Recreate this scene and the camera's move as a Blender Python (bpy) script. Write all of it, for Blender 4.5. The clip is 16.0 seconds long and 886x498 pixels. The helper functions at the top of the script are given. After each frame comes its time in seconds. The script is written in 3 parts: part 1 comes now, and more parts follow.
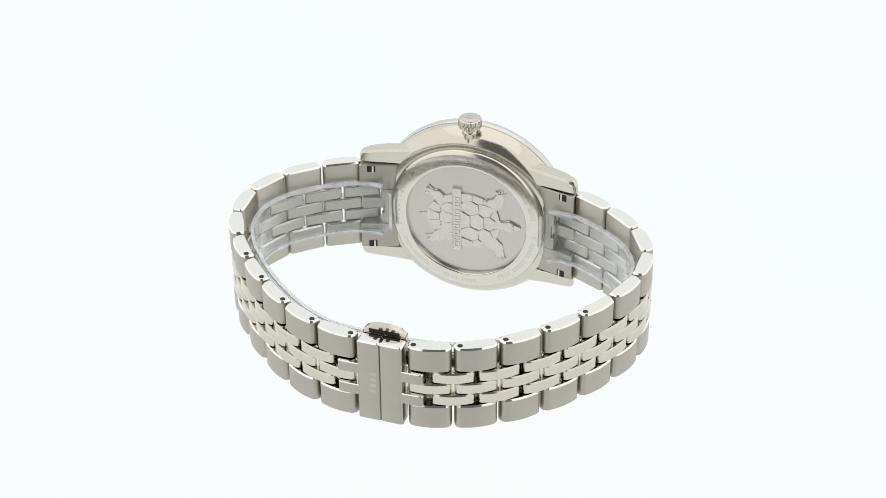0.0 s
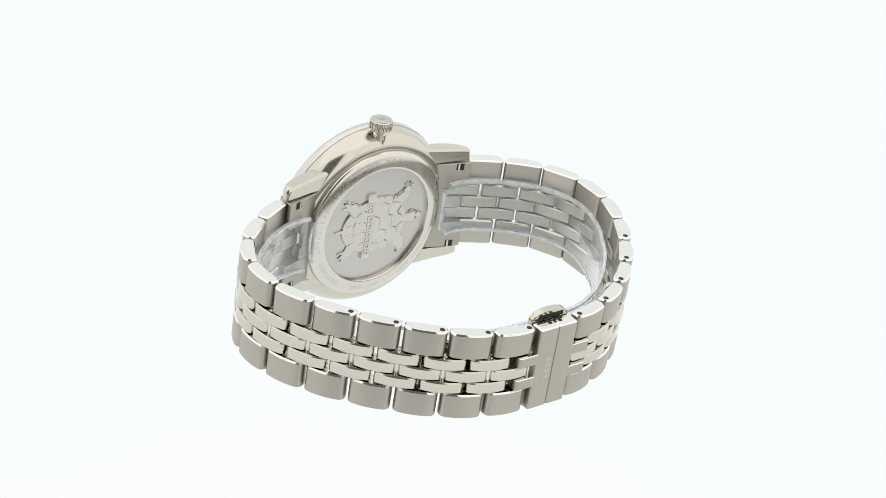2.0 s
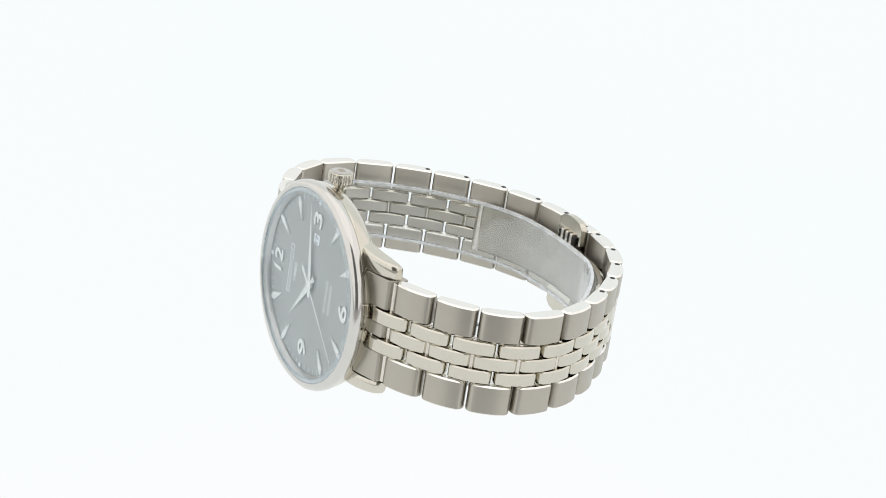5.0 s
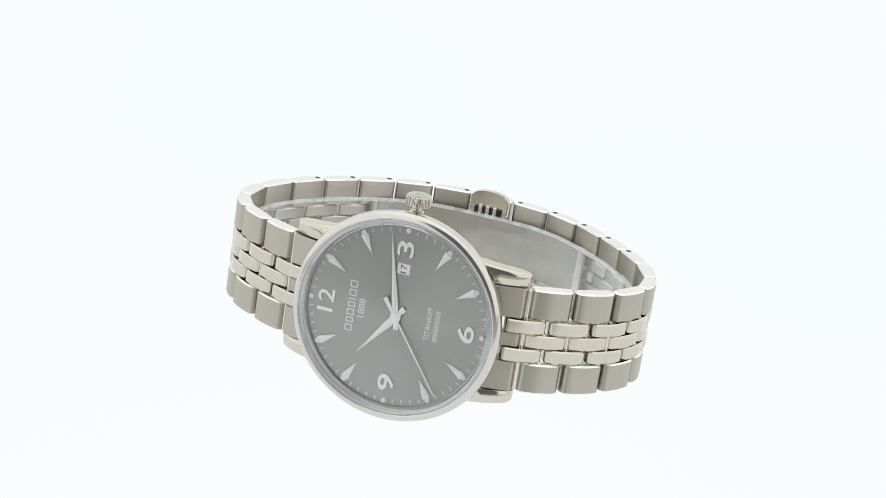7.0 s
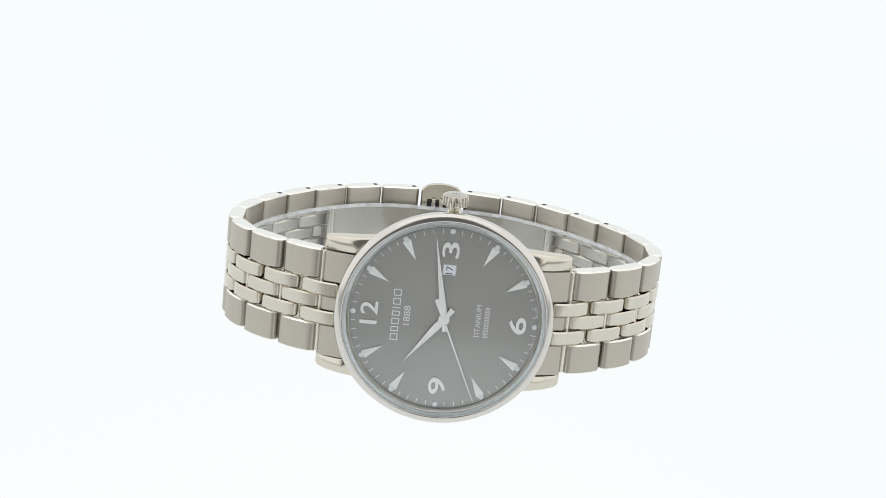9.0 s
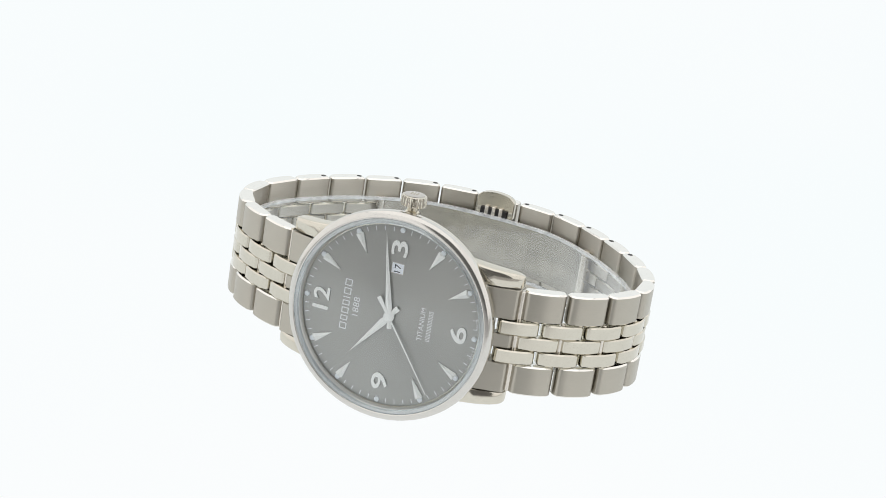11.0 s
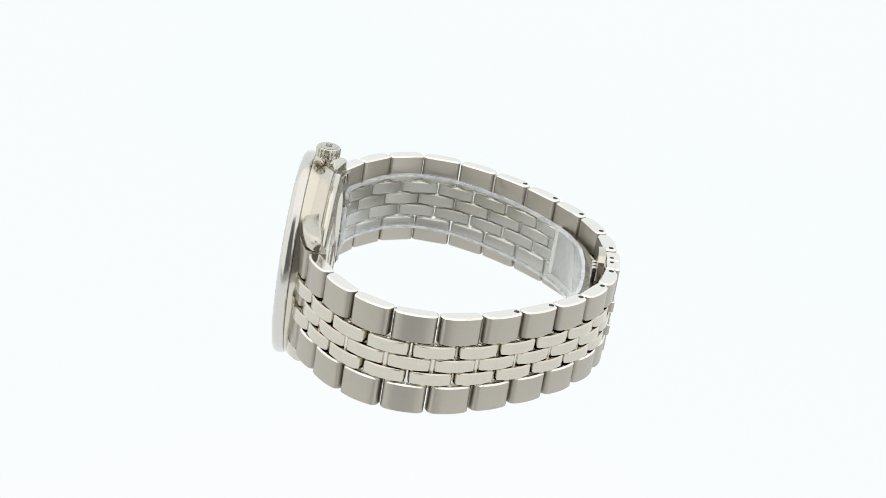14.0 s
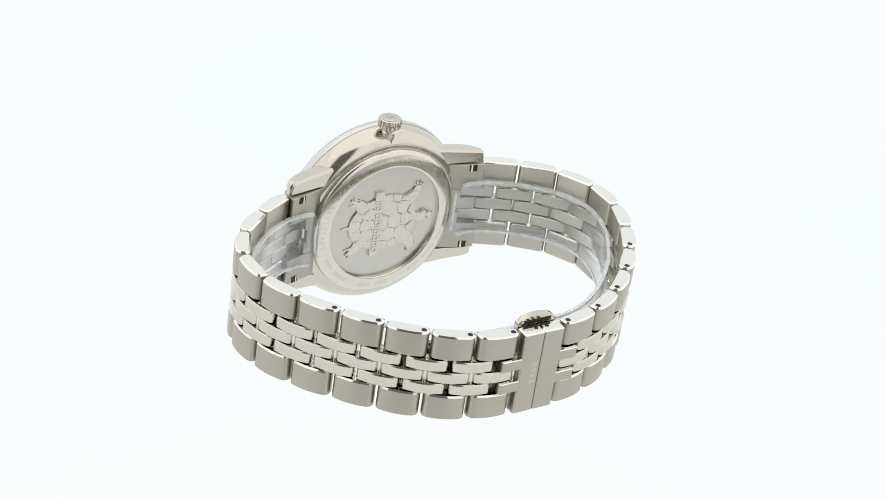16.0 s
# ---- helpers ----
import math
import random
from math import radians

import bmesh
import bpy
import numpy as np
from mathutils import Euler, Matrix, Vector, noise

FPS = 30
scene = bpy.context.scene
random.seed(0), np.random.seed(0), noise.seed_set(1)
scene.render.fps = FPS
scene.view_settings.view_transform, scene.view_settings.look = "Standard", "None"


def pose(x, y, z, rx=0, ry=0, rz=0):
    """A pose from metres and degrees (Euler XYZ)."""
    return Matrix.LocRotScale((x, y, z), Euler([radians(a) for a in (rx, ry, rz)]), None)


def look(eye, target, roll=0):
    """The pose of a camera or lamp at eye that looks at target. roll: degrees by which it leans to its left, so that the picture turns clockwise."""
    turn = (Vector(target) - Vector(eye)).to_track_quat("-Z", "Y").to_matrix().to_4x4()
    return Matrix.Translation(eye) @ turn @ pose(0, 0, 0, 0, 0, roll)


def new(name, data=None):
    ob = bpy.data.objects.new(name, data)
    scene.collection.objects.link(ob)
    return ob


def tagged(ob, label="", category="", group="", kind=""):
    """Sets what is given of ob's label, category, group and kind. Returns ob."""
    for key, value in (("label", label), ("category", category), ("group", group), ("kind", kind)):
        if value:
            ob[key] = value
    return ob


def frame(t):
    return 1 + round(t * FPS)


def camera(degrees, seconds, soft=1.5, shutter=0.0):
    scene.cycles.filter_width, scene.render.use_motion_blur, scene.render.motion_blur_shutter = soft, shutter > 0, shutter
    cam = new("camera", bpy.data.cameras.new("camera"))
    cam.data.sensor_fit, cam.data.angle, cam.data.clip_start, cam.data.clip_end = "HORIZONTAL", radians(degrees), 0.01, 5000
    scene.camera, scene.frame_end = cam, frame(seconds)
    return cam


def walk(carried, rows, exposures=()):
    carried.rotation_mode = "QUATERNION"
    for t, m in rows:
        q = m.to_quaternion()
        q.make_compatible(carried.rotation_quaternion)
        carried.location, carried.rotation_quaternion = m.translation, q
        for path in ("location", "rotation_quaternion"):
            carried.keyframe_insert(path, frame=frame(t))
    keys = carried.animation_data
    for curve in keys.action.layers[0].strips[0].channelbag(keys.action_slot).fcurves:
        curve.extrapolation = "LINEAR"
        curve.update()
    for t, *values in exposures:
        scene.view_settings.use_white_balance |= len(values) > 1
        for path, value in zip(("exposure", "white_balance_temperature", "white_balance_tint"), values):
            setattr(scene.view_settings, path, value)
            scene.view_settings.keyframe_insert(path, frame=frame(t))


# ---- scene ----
# Camera: fixed, leaning slightly, looking down on the turning watch.
RISE, REACH = radians(24.15), 0.3801
EYE = (0.0, -REACH * math.cos(RISE), REACH * math.sin(RISE))
cam = camera(26.0, 16.0, soft=0.75)
STILL = look(EYE, (0.00075, 0.0, -0.0003), 4.055)
walk(cam, [(0.0, STILL), (16.0, STILL)])

# ---- world and light ----
world = bpy.data.worlds.new("studio")
scene.world = world
world.use_nodes = True
world.node_tree.nodes["Background"].inputs["Color"].default_value = (0.9, 0.95, 1.0, 1)
world.node_tree.nodes["Background"].inputs["Strength"].default_value = 0.2
scene.view_settings.exposure = 0.0


# ---- materials ----
def material(name, color, rough, metal=0.0, glow=None, strength=0.0):
    m = bpy.data.materials.new(name)
    m.use_nodes = True
    b = m.node_tree.nodes["Principled BSDF"]
    b.inputs["Base Color"].default_value = (*color, 1)
    b.inputs["Roughness"].default_value = rough
    b.inputs["Metallic"].default_value = metal
    if glow:
        b.inputs["Emission Color"].default_value = (*glow, 1)
        b.inputs["Emission Strength"].default_value = strength
    return m, b


def grain(name, color, rough, stretch, bump, spread, metal=1.0, vary=0.06, across=0.0):
    """Metal with fine lines (stretch: scale of the noise along x, y, z, per metre) and slow stains."""
    m, b = material(name, color, rough, metal)
    t, n = m.node_tree.links, m.node_tree.nodes
    co = n.new("ShaderNodeTexCoord")
    mp = n.new("ShaderNodeMapping")
    mp.inputs["Scale"].default_value = stretch
    fine = n.new("ShaderNodeTexNoise")
    fine.inputs["Scale"].default_value = 1.0
    fine.inputs["Detail"].default_value = 5.0
    slow = n.new("ShaderNodeTexNoise")
    slow.inputs["Scale"].default_value = 260.0
    slow.inputs["Detail"].default_value = 3.0
    t.new(co.outputs["Object"], mp.inputs["Vector"])
    t.new(mp.outputs["Vector"], fine.inputs["Vector"])
    t.new(co.outputs["Object"], slow.inputs["Vector"])
    add = n.new("ShaderNodeMath")
    add.operation = "MULTIPLY_ADD"
    add.inputs[1].default_value = spread
    add.inputs[2].default_value = rough - spread / 2
    mix = n.new("ShaderNodeMath")
    mix.operation = "ADD"
    half = n.new("ShaderNodeMath")
    half.operation = "MULTIPLY"
    half.inputs[1].default_value = 0.5
    t.new(fine.outputs["Fac"], mix.inputs[0])
    t.new(slow.outputs["Fac"], mix.inputs[1])
    t.new(mix.outputs[0], half.inputs[0])
    t.new(half.outputs[0], add.inputs[0])
    t.new(add.outputs[0], b.inputs["Roughness"])
    ramp = n.new("ShaderNodeValToRGB")
    ramp.color_ramp.elements[0].position, ramp.color_ramp.elements[1].position = 0.3, 0.7
    ramp.color_ramp.elements[0].color = (*[c * (1 - vary) for c in color], 1)
    ramp.color_ramp.elements[1].color = (*[min(1, c * (1 + vary)) for c in color], 1)
    t.new(half.outputs[0], ramp.inputs["Fac"])
    t.new(ramp.outputs["Color"], b.inputs["Base Color"])
    if across:
        # the brushed lines spread the gloss across the bracelet
        turn = n.new("ShaderNodeVectorTransform")
        turn.vector_type, turn.convert_from, turn.convert_to = "VECTOR", "OBJECT", "WORLD"
        turn.inputs["Vector"].default_value = (1, 0, 0)
        t.new(turn.outputs["Vector"], b.inputs["Tangent"])
        b.inputs["Anisotropic"].default_value = across
    if bump:
        bp = n.new("ShaderNodeBump")
        bp.inputs["Strength"].default_value = bump
        bp.inputs["Distance"].default_value = 0.00002
        t.new(fine.outputs["Fac"], bp.inputs["Height"])
        t.new(bp.outputs["Normal"], b.inputs["Normal"])
    return m


TITAN = (0.64, 0.61, 0.53)
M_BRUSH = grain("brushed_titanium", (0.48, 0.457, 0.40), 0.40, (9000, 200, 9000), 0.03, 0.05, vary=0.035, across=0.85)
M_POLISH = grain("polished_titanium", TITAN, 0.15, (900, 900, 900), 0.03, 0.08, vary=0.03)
# polished side faces; colour raised past titanium for their white reflection
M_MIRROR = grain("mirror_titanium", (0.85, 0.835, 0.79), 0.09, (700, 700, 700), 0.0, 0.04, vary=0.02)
M_BACK = grain("satin_titanium", (0.58, 0.555, 0.52), 0.30, (2500, 2500, 2500), 0.04, 0.06, vary=0.03)
M_RELIEF = grain("relief_titanium", (0.63, 0.605, 0.55), 0.22, (1500, 1500, 1500), 0.05, 0.08)
M_STEEL = grain("blade_steel", (0.74, 0.70, 0.635), 0.26, (400, 6000, 6000), 0.04, 0.06, vary=0.03)
M_RING = grain("back_ring_titanium", (0.70, 0.672, 0.605), 0.17, (800, 800, 800), 0.02, 0.06, vary=0.03)
# streaks in this blade colour stand for drawn-out reflections
M_BLADE = grain("streaked_blade_steel", (0.43, 0.405, 0.355), 0.24, (350, 12, 12), 0.0, 0.1, vary=0.22)
M_INNER = grain("link_underside", (0.55, 0.52, 0.46), 0.38, (5000, 300, 5000), 0.04, 0.06, vary=0.04, across=0.8)
M_BEZEL = grain("bezel_titanium", (0.66, 0.645, 0.61), 0.17, (800, 800, 800), 0.0, 0.04, vary=0.02)
# near-black, standing for the shade inside holes and slots
M_DARK = material("recess_shade", (0.02, 0.019, 0.018), 0.5, 0.3)[0]
M_MARK = grain("marker_silver", (0.92, 0.915, 0.88), 0.25, (2000, 2000, 2000), 0.0, 0.05, metal=0.08, vary=0.02)
M_LUME = material("pale_lume", (0.82, 0.84, 0.86), 0.5)[0]
M_PRINT = material("white_print", (0.8, 0.8, 0.8), 0.45)[0]
M_FAINT = material("soft_print", (0.76, 0.76, 0.75), 0.5)[0]
M_DATE = material("date_disc", (0.86, 0.88, 0.92), 0.5)[0]
M_INK = material("date_ink", (0.03, 0.035, 0.05), 0.5)[0]
M_ENGRAVE = material("engraving", (0.56, 0.535, 0.48), 0.3, 1.0)[0]


def dial_paint():
    """Grey sunray lacquer: thin rays that run out from the centre."""
    m, b = material("grey_sunray", (0.1, 0.098, 0.092), 0.34, 0.55)
    t, n = m.node_tree.links, m.node_tree.nodes
    co = n.new("ShaderNodeTexCoord")
    grad = n.new("ShaderNodeTexGradient")
    grad.gradient_type = "RADIAL"
    ray = n.new("ShaderNodeTexNoise")
    ray.noise_dimensions = "1D"
    ray.inputs["Scale"].default_value = 160.0
    ray.inputs["Detail"].default_value = 2.0
    ramp = n.new("ShaderNodeValToRGB")
    ramp.color_ramp.elements[0].color = (0.39, 0.381, 0.357, 1)
    ramp.color_ramp.elements[1].color = (0.415, 0.406, 0.38, 1)
    around = n.new("ShaderNodeTangent")
    around.direction_type, around.axis = "RADIAL", "Z"
    b.inputs["Anisotropic"].default_value = 0.75
    t.new(around.outputs["Tangent"], b.inputs["Tangent"])
    bp = n.new("ShaderNodeBump")
    bp.inputs["Strength"].default_value = 0.012
    bp.inputs["Distance"].default_value = 0.00002
    t.new(co.outputs["Object"], grad.inputs["Vector"])
    t.new(grad.outputs["Fac"], ray.inputs["W"])
    t.new(ray.outputs["Fac"], ramp.inputs["Fac"])
    t.new(ramp.outputs["Color"], b.inputs["Base Color"])
    t.new(ray.outputs["Fac"], bp.inputs["Height"])
    t.new(bp.outputs["Normal"], b.inputs["Normal"])
    return m


M_DIAL = dial_paint()


def film(name, haze, shine, grip=2.8, gain=0.85, tint=(1, 1, 1)):
    """Thin clear plastic sheet: lets light straight through, with gloss and a little white haze."""
    m = bpy.data.materials.new(name)
    m.use_nodes = True
    t, n = m.node_tree.links, m.node_tree.nodes
    n.remove(n["Principled BSDF"])
    see, dull, gloss = n.new("ShaderNodeBsdfTransparent"), n.new("ShaderNodeBsdfDiffuse"), n.new("ShaderNodeBsdfGlossy")
    see.inputs["Color"].default_value = (0.97, 0.98, 0.985, 1)
    dull.inputs["Color"].default_value = (0.85, 0.88, 0.9, 1)
    gloss.inputs["Roughness"].default_value = 0.06
    gloss.inputs["Color"].default_value = (*tint, 1)
    co, tex = n.new("ShaderNodeTexCoord"), n.new("ShaderNodeTexNoise")
    tex.inputs["Scale"].default_value = 350.0
    amount = n.new("ShaderNodeMath")
    amount.operation = "MULTIPLY"
    amount.inputs[1].default_value = haze * 2
    t.new(co.outputs["Object"], tex.inputs["Vector"])
    t.new(tex.outputs["Fac"], amount.inputs[0])
    a, b = n.new("ShaderNodeMixShader"), n.new("ShaderNodeMixShader")
    lw, power, f = n.new("ShaderNodeLayerWeight"), n.new("ShaderNodeMath"), n.new("ShaderNodeMath")
    power.operation, f.operation = "POWER", "MULTIPLY_ADD"
    f.use_clamp = True
    power.inputs[1].default_value = grip
    f.inputs[1].default_value, f.inputs[2].default_value = gain, shine
    t.new(lw.outputs["Facing"], power.inputs[0])
    t.new(power.outputs[0], f.inputs[0])
    t.new(amount.outputs[0], a.inputs["Fac"])
    t.new(see.outputs[0], a.inputs[1])
    t.new(dull.outputs[0], a.inputs[2])
    t.new(f.outputs[0], b.inputs["Fac"])
    t.new(a.outputs[0], b.inputs[1])
    t.new(gloss.outputs[0], b.inputs[2])
    t.new(b.outputs[0], n["Material Output"].inputs["Surface"])
    return m


M_FILM = film("clear_plastic", 0.008, 0.03)
M_GLASS = film("sapphire", 0.0, 0.02, 4.0, 1.0, (0.86, 0.95, 1.0))
M_RIM = film("plastic_edge_glint", 0.5, 0.06)
M_BEVEL = film("crystal_bevel", 0.1, 0.12, 3.0, 0.6, (0.86, 0.95, 1.0))


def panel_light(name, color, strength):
    """A glowing white surface with very faint cloudiness, for the table and added panels."""
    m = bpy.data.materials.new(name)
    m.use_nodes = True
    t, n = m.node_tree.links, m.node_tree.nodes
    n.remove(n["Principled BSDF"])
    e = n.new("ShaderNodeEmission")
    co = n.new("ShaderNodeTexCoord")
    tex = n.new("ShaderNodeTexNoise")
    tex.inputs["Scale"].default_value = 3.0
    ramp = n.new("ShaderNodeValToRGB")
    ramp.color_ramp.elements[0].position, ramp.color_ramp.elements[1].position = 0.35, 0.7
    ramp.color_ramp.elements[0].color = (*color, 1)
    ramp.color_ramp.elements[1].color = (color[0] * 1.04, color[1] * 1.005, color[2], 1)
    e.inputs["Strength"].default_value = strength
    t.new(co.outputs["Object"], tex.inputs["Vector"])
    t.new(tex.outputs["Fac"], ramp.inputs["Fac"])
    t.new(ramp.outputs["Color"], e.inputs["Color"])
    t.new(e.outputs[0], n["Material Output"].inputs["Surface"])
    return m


M_SWEEP = panel_light("white_table_glow", (0.93, 0.975, 0.985), 1.0)
# glow of the unseen panels, added to light the metal
M_TOP = panel_light("added_top_glow", (0.98, 0.98, 0.97), 1.3)
M_SIDE = panel_light("added_side_glow", (0.98, 0.98, 0.97), 1.15)
M_FRONT = panel_light("added_dim_front", (0.98, 0.98, 0.97), 0.14)
M_APRON = panel_light("added_dim_apron", (0.98, 0.98, 0.97), 0.45)


# ---- mesh helpers; watch parts are drawn in millimetres ----
MM = 0.001


def part(name, bm, mat, parent=None, label="", place=None, smooth=True, scale=MM, sharp=32):
    """Links a bmesh as one mesh object under a thing or a part."""
    bmesh.ops.remove_doubles(bm, verts=bm.verts, dist=1e-5)
    bmesh.ops.recalc_face_normals(bm, faces=bm.faces)
    bmesh.ops.scale(bm, vec=(scale,) * 3, verts=bm.verts)
    me = bpy.data.meshes.new(name)
    bm.to_mesh(me)
    bm.free()
    for m in (mat if isinstance(mat, (list, tuple)) else [mat]):
        me.materials.append(m)
    if smooth:
        for p in me.polygons:
            p.use_smooth = True
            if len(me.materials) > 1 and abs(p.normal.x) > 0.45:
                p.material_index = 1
            elif len(me.materials) > 2 and p.normal.z < -0.55:
                p.material_index = 2
        me.set_sharp_from_angle(angle=radians(sharp))
    ob = new(name, me)
    if parent:
        ob.parent = parent
    if place is not None:
        ob.matrix_basis = place
    if label:
        tagged(ob, label)
    return ob


def lathe(profile, n=96, bm=None, closed=False):
    """Turns (radius, height) pairs about z."""
    bm = bm or bmesh.new()
    rings = []
    for r, z in profile:
        if r < 1e-6:
            rings.append([bm.verts.new((0, 0, z))])
        else:
            rings.append([bm.verts.new((r * math.cos(2 * math.pi * k / n), r * math.sin(2 * math.pi * k / n), z)) for k in range(n)])
    pairs = list(zip(rings, rings[1:])) + ([(rings[-1], rings[0])] if closed else [])
    for a, b in pairs:
        for k in range(n):
            q = (k + 1) % n
            if len(a) == 1 and len(b) > 1:
                bm.faces.new((a[0], b[k], b[q]))
            elif len(b) == 1 and len(a) > 1:
                bm.faces.new((a[k], a[q], b[0]))
            elif len(a) > 1:
                bm.faces.new((a[k], a[q], b[q], b[k]))
    return bm


def loft(bm, rings):
    """Joins closed rings of equal count, with caps."""
    vs = [[bm.verts.new(p) for p in ring] for ring in rings]
    for a, b in zip(vs, vs[1:]):
        for k in range(len(a)):
            q = (k + 1) % len(a)
            bm.faces.new((a[k], a[q], b[q], b[k]))
    bm.faces.new(vs[0])
    bm.faces.new(vs[-1][::-1])
    return bm


def outline(y0, y1, z0, z1, top, low, steps=3, arch=0.0):
    """A rounded oblong in the y-z plane: radius top at its outer corners, low at its inner ones."""
    pts = []
    for cy, cz, r, a in ((y1 - top, z1 - top, top, 0), (y0 + top, z1 - top, top, 90), (y0 + low, z0 + low, low, 180), (y1 - low, z0 + low, low, 270)):
        for k in range(steps + 1):
            g = radians(a + 90 * k / steps)
            pts.append((cy + r * math.cos(g), cz + r * math.sin(g)))
        if arch and a == 0:
            pts += [(cy + (y0 + top - cy) * k / 6, cz + r) for k in range(1, 6)]
    if arch:
        c, h = (y0 + y1) / 2, (y1 - y0) / 2
        pts = [(y, z - (arch * ((y - c) / h) ** 2 if z > (z0 + z1) / 2 else 0.0)) for y, z in pts]
    return pts


def bar(bm, x0, x1, y0, y1, z0, z1, top=0.7, low=0.4, edge=0.2, steps=3, arch=0.0):
    """A link-like block that lies across x, with chamfered ends."""
    full = outline(y0, y1, z0, z1, top, low, steps, arch)
    cy, cz = (y0 + y1) / 2, (z0 + z1) / 2
    fy, fz = 1 - 2 * edge / (y1 - y0), 1 - 2 * edge / (z1 - z0)
    small = [(cy + (y - cy) * fy, cz + (z - cz) * fz) for y, z in full]
    mid = [(cy + (y - cy) * (1 + fy * 2) / 3, cz + (z - cz) * (1 + fz * 2) / 3) for y, z in full]
    rings = [[(x0, *p) for p in small], [(x0 + edge * 0.3, *p) for p in mid], [(x0 + edge, *p) for p in full],
             [(x1 - edge, *p) for p in full], [(x1 - edge * 0.3, *p) for p in mid], [(x1, *p) for p in small]]
    return loft(bm, rings)


def prism(bm, poly, z0, z1):
    """Extrudes a flat outline from z0 to z1."""
    return loft(bm, [[(x, y, z0) for x, y in poly], [(x, y, z1) for x, y in poly]])


def text_bm(body, size, depth, fit=None, bold=0.0):
    """Letters in the built-in font, centred, lying in x-y and rising by depth; fit: width to reach."""
    cu = bpy.data.curves.new("lettering", "FONT")
    cu.body, cu.size, cu.extrude, cu.align_x, cu.align_y, cu.resolution_u = body, size, depth / 2, "CENTER", "CENTER", 4
    cu.offset = bold
    ob = new("lettering", cu)
    bpy.context.view_layer.update()
    me = bpy.data.meshes.new_from_object(ob)
    bpy.data.objects.remove(ob)
    bpy.data.curves.remove(cu)
    bm = bmesh.new()
    bm.from_mesh(me)
    bpy.data.meshes.remove(me)
    xs = [v.co.x for v in bm.verts]
    ys = [v.co.y for v in bm.verts]
    cx, cy = (min(xs) + max(xs)) / 2, (min(ys) + max(ys)) / 2
    k = fit / (max(xs) - min(xs)) if fit else 1.0
    for v in bm.verts:
        v.co = ((v.co.x - cx) * k, v.co.y - cy, v.co.z + depth / 2)
    return bm


def hollow(bm, x0, x1, y0, y1, stroke, z0, z1):
    """An upright oblong outline of four strokes."""
    for a, b, c, d in ((x0, x0 + stroke, y0, y1), (x1 - stroke, x1, y0, y1), (x0 + stroke, x1 - stroke, y1 - stroke, y1), (x0 + stroke, x1 - stroke, y0, y0 + stroke)):
        prism(bm, [(a, c), (b, c), (b, d), (a, d)], z0, z1)


def moved(bm, m):
    bmesh.ops.transform(bm, matrix=m, verts=bm.verts)
    return bm


# ---- white table, with unseen panels added to light the watch ----
FLOOR = -0.0245


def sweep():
    """White table that curves up into the back wall; glow gives its burnt-out white."""
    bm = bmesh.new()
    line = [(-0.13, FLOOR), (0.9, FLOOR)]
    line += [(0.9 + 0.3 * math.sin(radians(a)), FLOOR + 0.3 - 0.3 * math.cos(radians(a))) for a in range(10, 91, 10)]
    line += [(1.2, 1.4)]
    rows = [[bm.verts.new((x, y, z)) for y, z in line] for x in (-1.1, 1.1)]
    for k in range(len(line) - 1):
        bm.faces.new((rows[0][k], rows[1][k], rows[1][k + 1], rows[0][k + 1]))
    tagged(part("ground", bm, M_SWEEP, scale=1.0), "seamless white table curving up into the backdrop, its burnt-out white made by glow", "backdrop", kind="structure")

    # unseen dim sheet ahead of the table, added to darken low reflections
    bm = bmesh.new()
    bm.faces.new([bm.verts.new(p) for p in ((-1.1, -0.8, FLOOR), (1.1, -0.8, FLOOR), (1.1, -0.13, FLOOR), (-1.1, -0.13, FLOOR))])
    tagged(part("unseen_apron", bm, M_APRON, scale=1.0), "unseen dim sheet added before the watch to darken low reflections", "table", kind="structure")


def unseen_panel(name, corners, mat, label):
    # thin unseen panel added to shape the light, its back turned outwards
    p = [Vector(c) for c in corners]
    n = (p[1] - p[0]).cross(p[3] - p[0]).normalized()
    if (p[0] - Vector((0, 0.1, 0.5))).dot(n) < 0:
        n = -n
    bm = loft(bmesh.new(), [p, [c + n * 0.01 for c in p]])
    tagged(part(name, bm, mat, scale=1.0, smooth=False), label, "wall", kind="structure")


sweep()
unseen_panel("unseen_panel_west", [(-1.11, -0.8, FLOOR), (-1.11, 1.2, FLOOR), (-1.11, 1.2, 1.4), (-1.11, -0.8, 1.4)], M_SIDE, "unseen glowing panel added beside the watch for light")
unseen_panel("unseen_panel_east", [(1.11, -0.8, FLOOR), (1.11, 1.2, FLOOR), (1.11, 1.2, 1.4), (1.11, -0.8, 1.4)], M_SIDE, "unseen glowing panel added beside the watch for light")
# unseen front: two glowing sides, and a dim middle to darken reflections
for name, x0, x1, mat, label in (("unseen_panel_south_west", -1.1, -0.36, M_SIDE, "unseen glowing panel added at the front for light"),
                                 ("unseen_panel_south", -0.36, 0.36, M_FRONT, "unseen dim panel added in front to darken reflections"),
                                 ("unseen_panel_south_east", 0.36, 1.1, M_SIDE, "unseen glowing panel added at the front for light")):
    unseen_panel(name, [(x0, -0.81, FLOOR), (x1, -0.81, FLOOR), (x1, -0.81, 1.4), (x0, -0.81, 1.4)], mat, label)
unseen_panel("unseen_panel_top", [(-1.1, -0.8, 1.41), (1.1, -0.8, 1.41), (1.1, 1.2, 1.41), (-1.1, 1.2, 1.41)], M_TOP, "unseen glowing panel added above the watch for light")

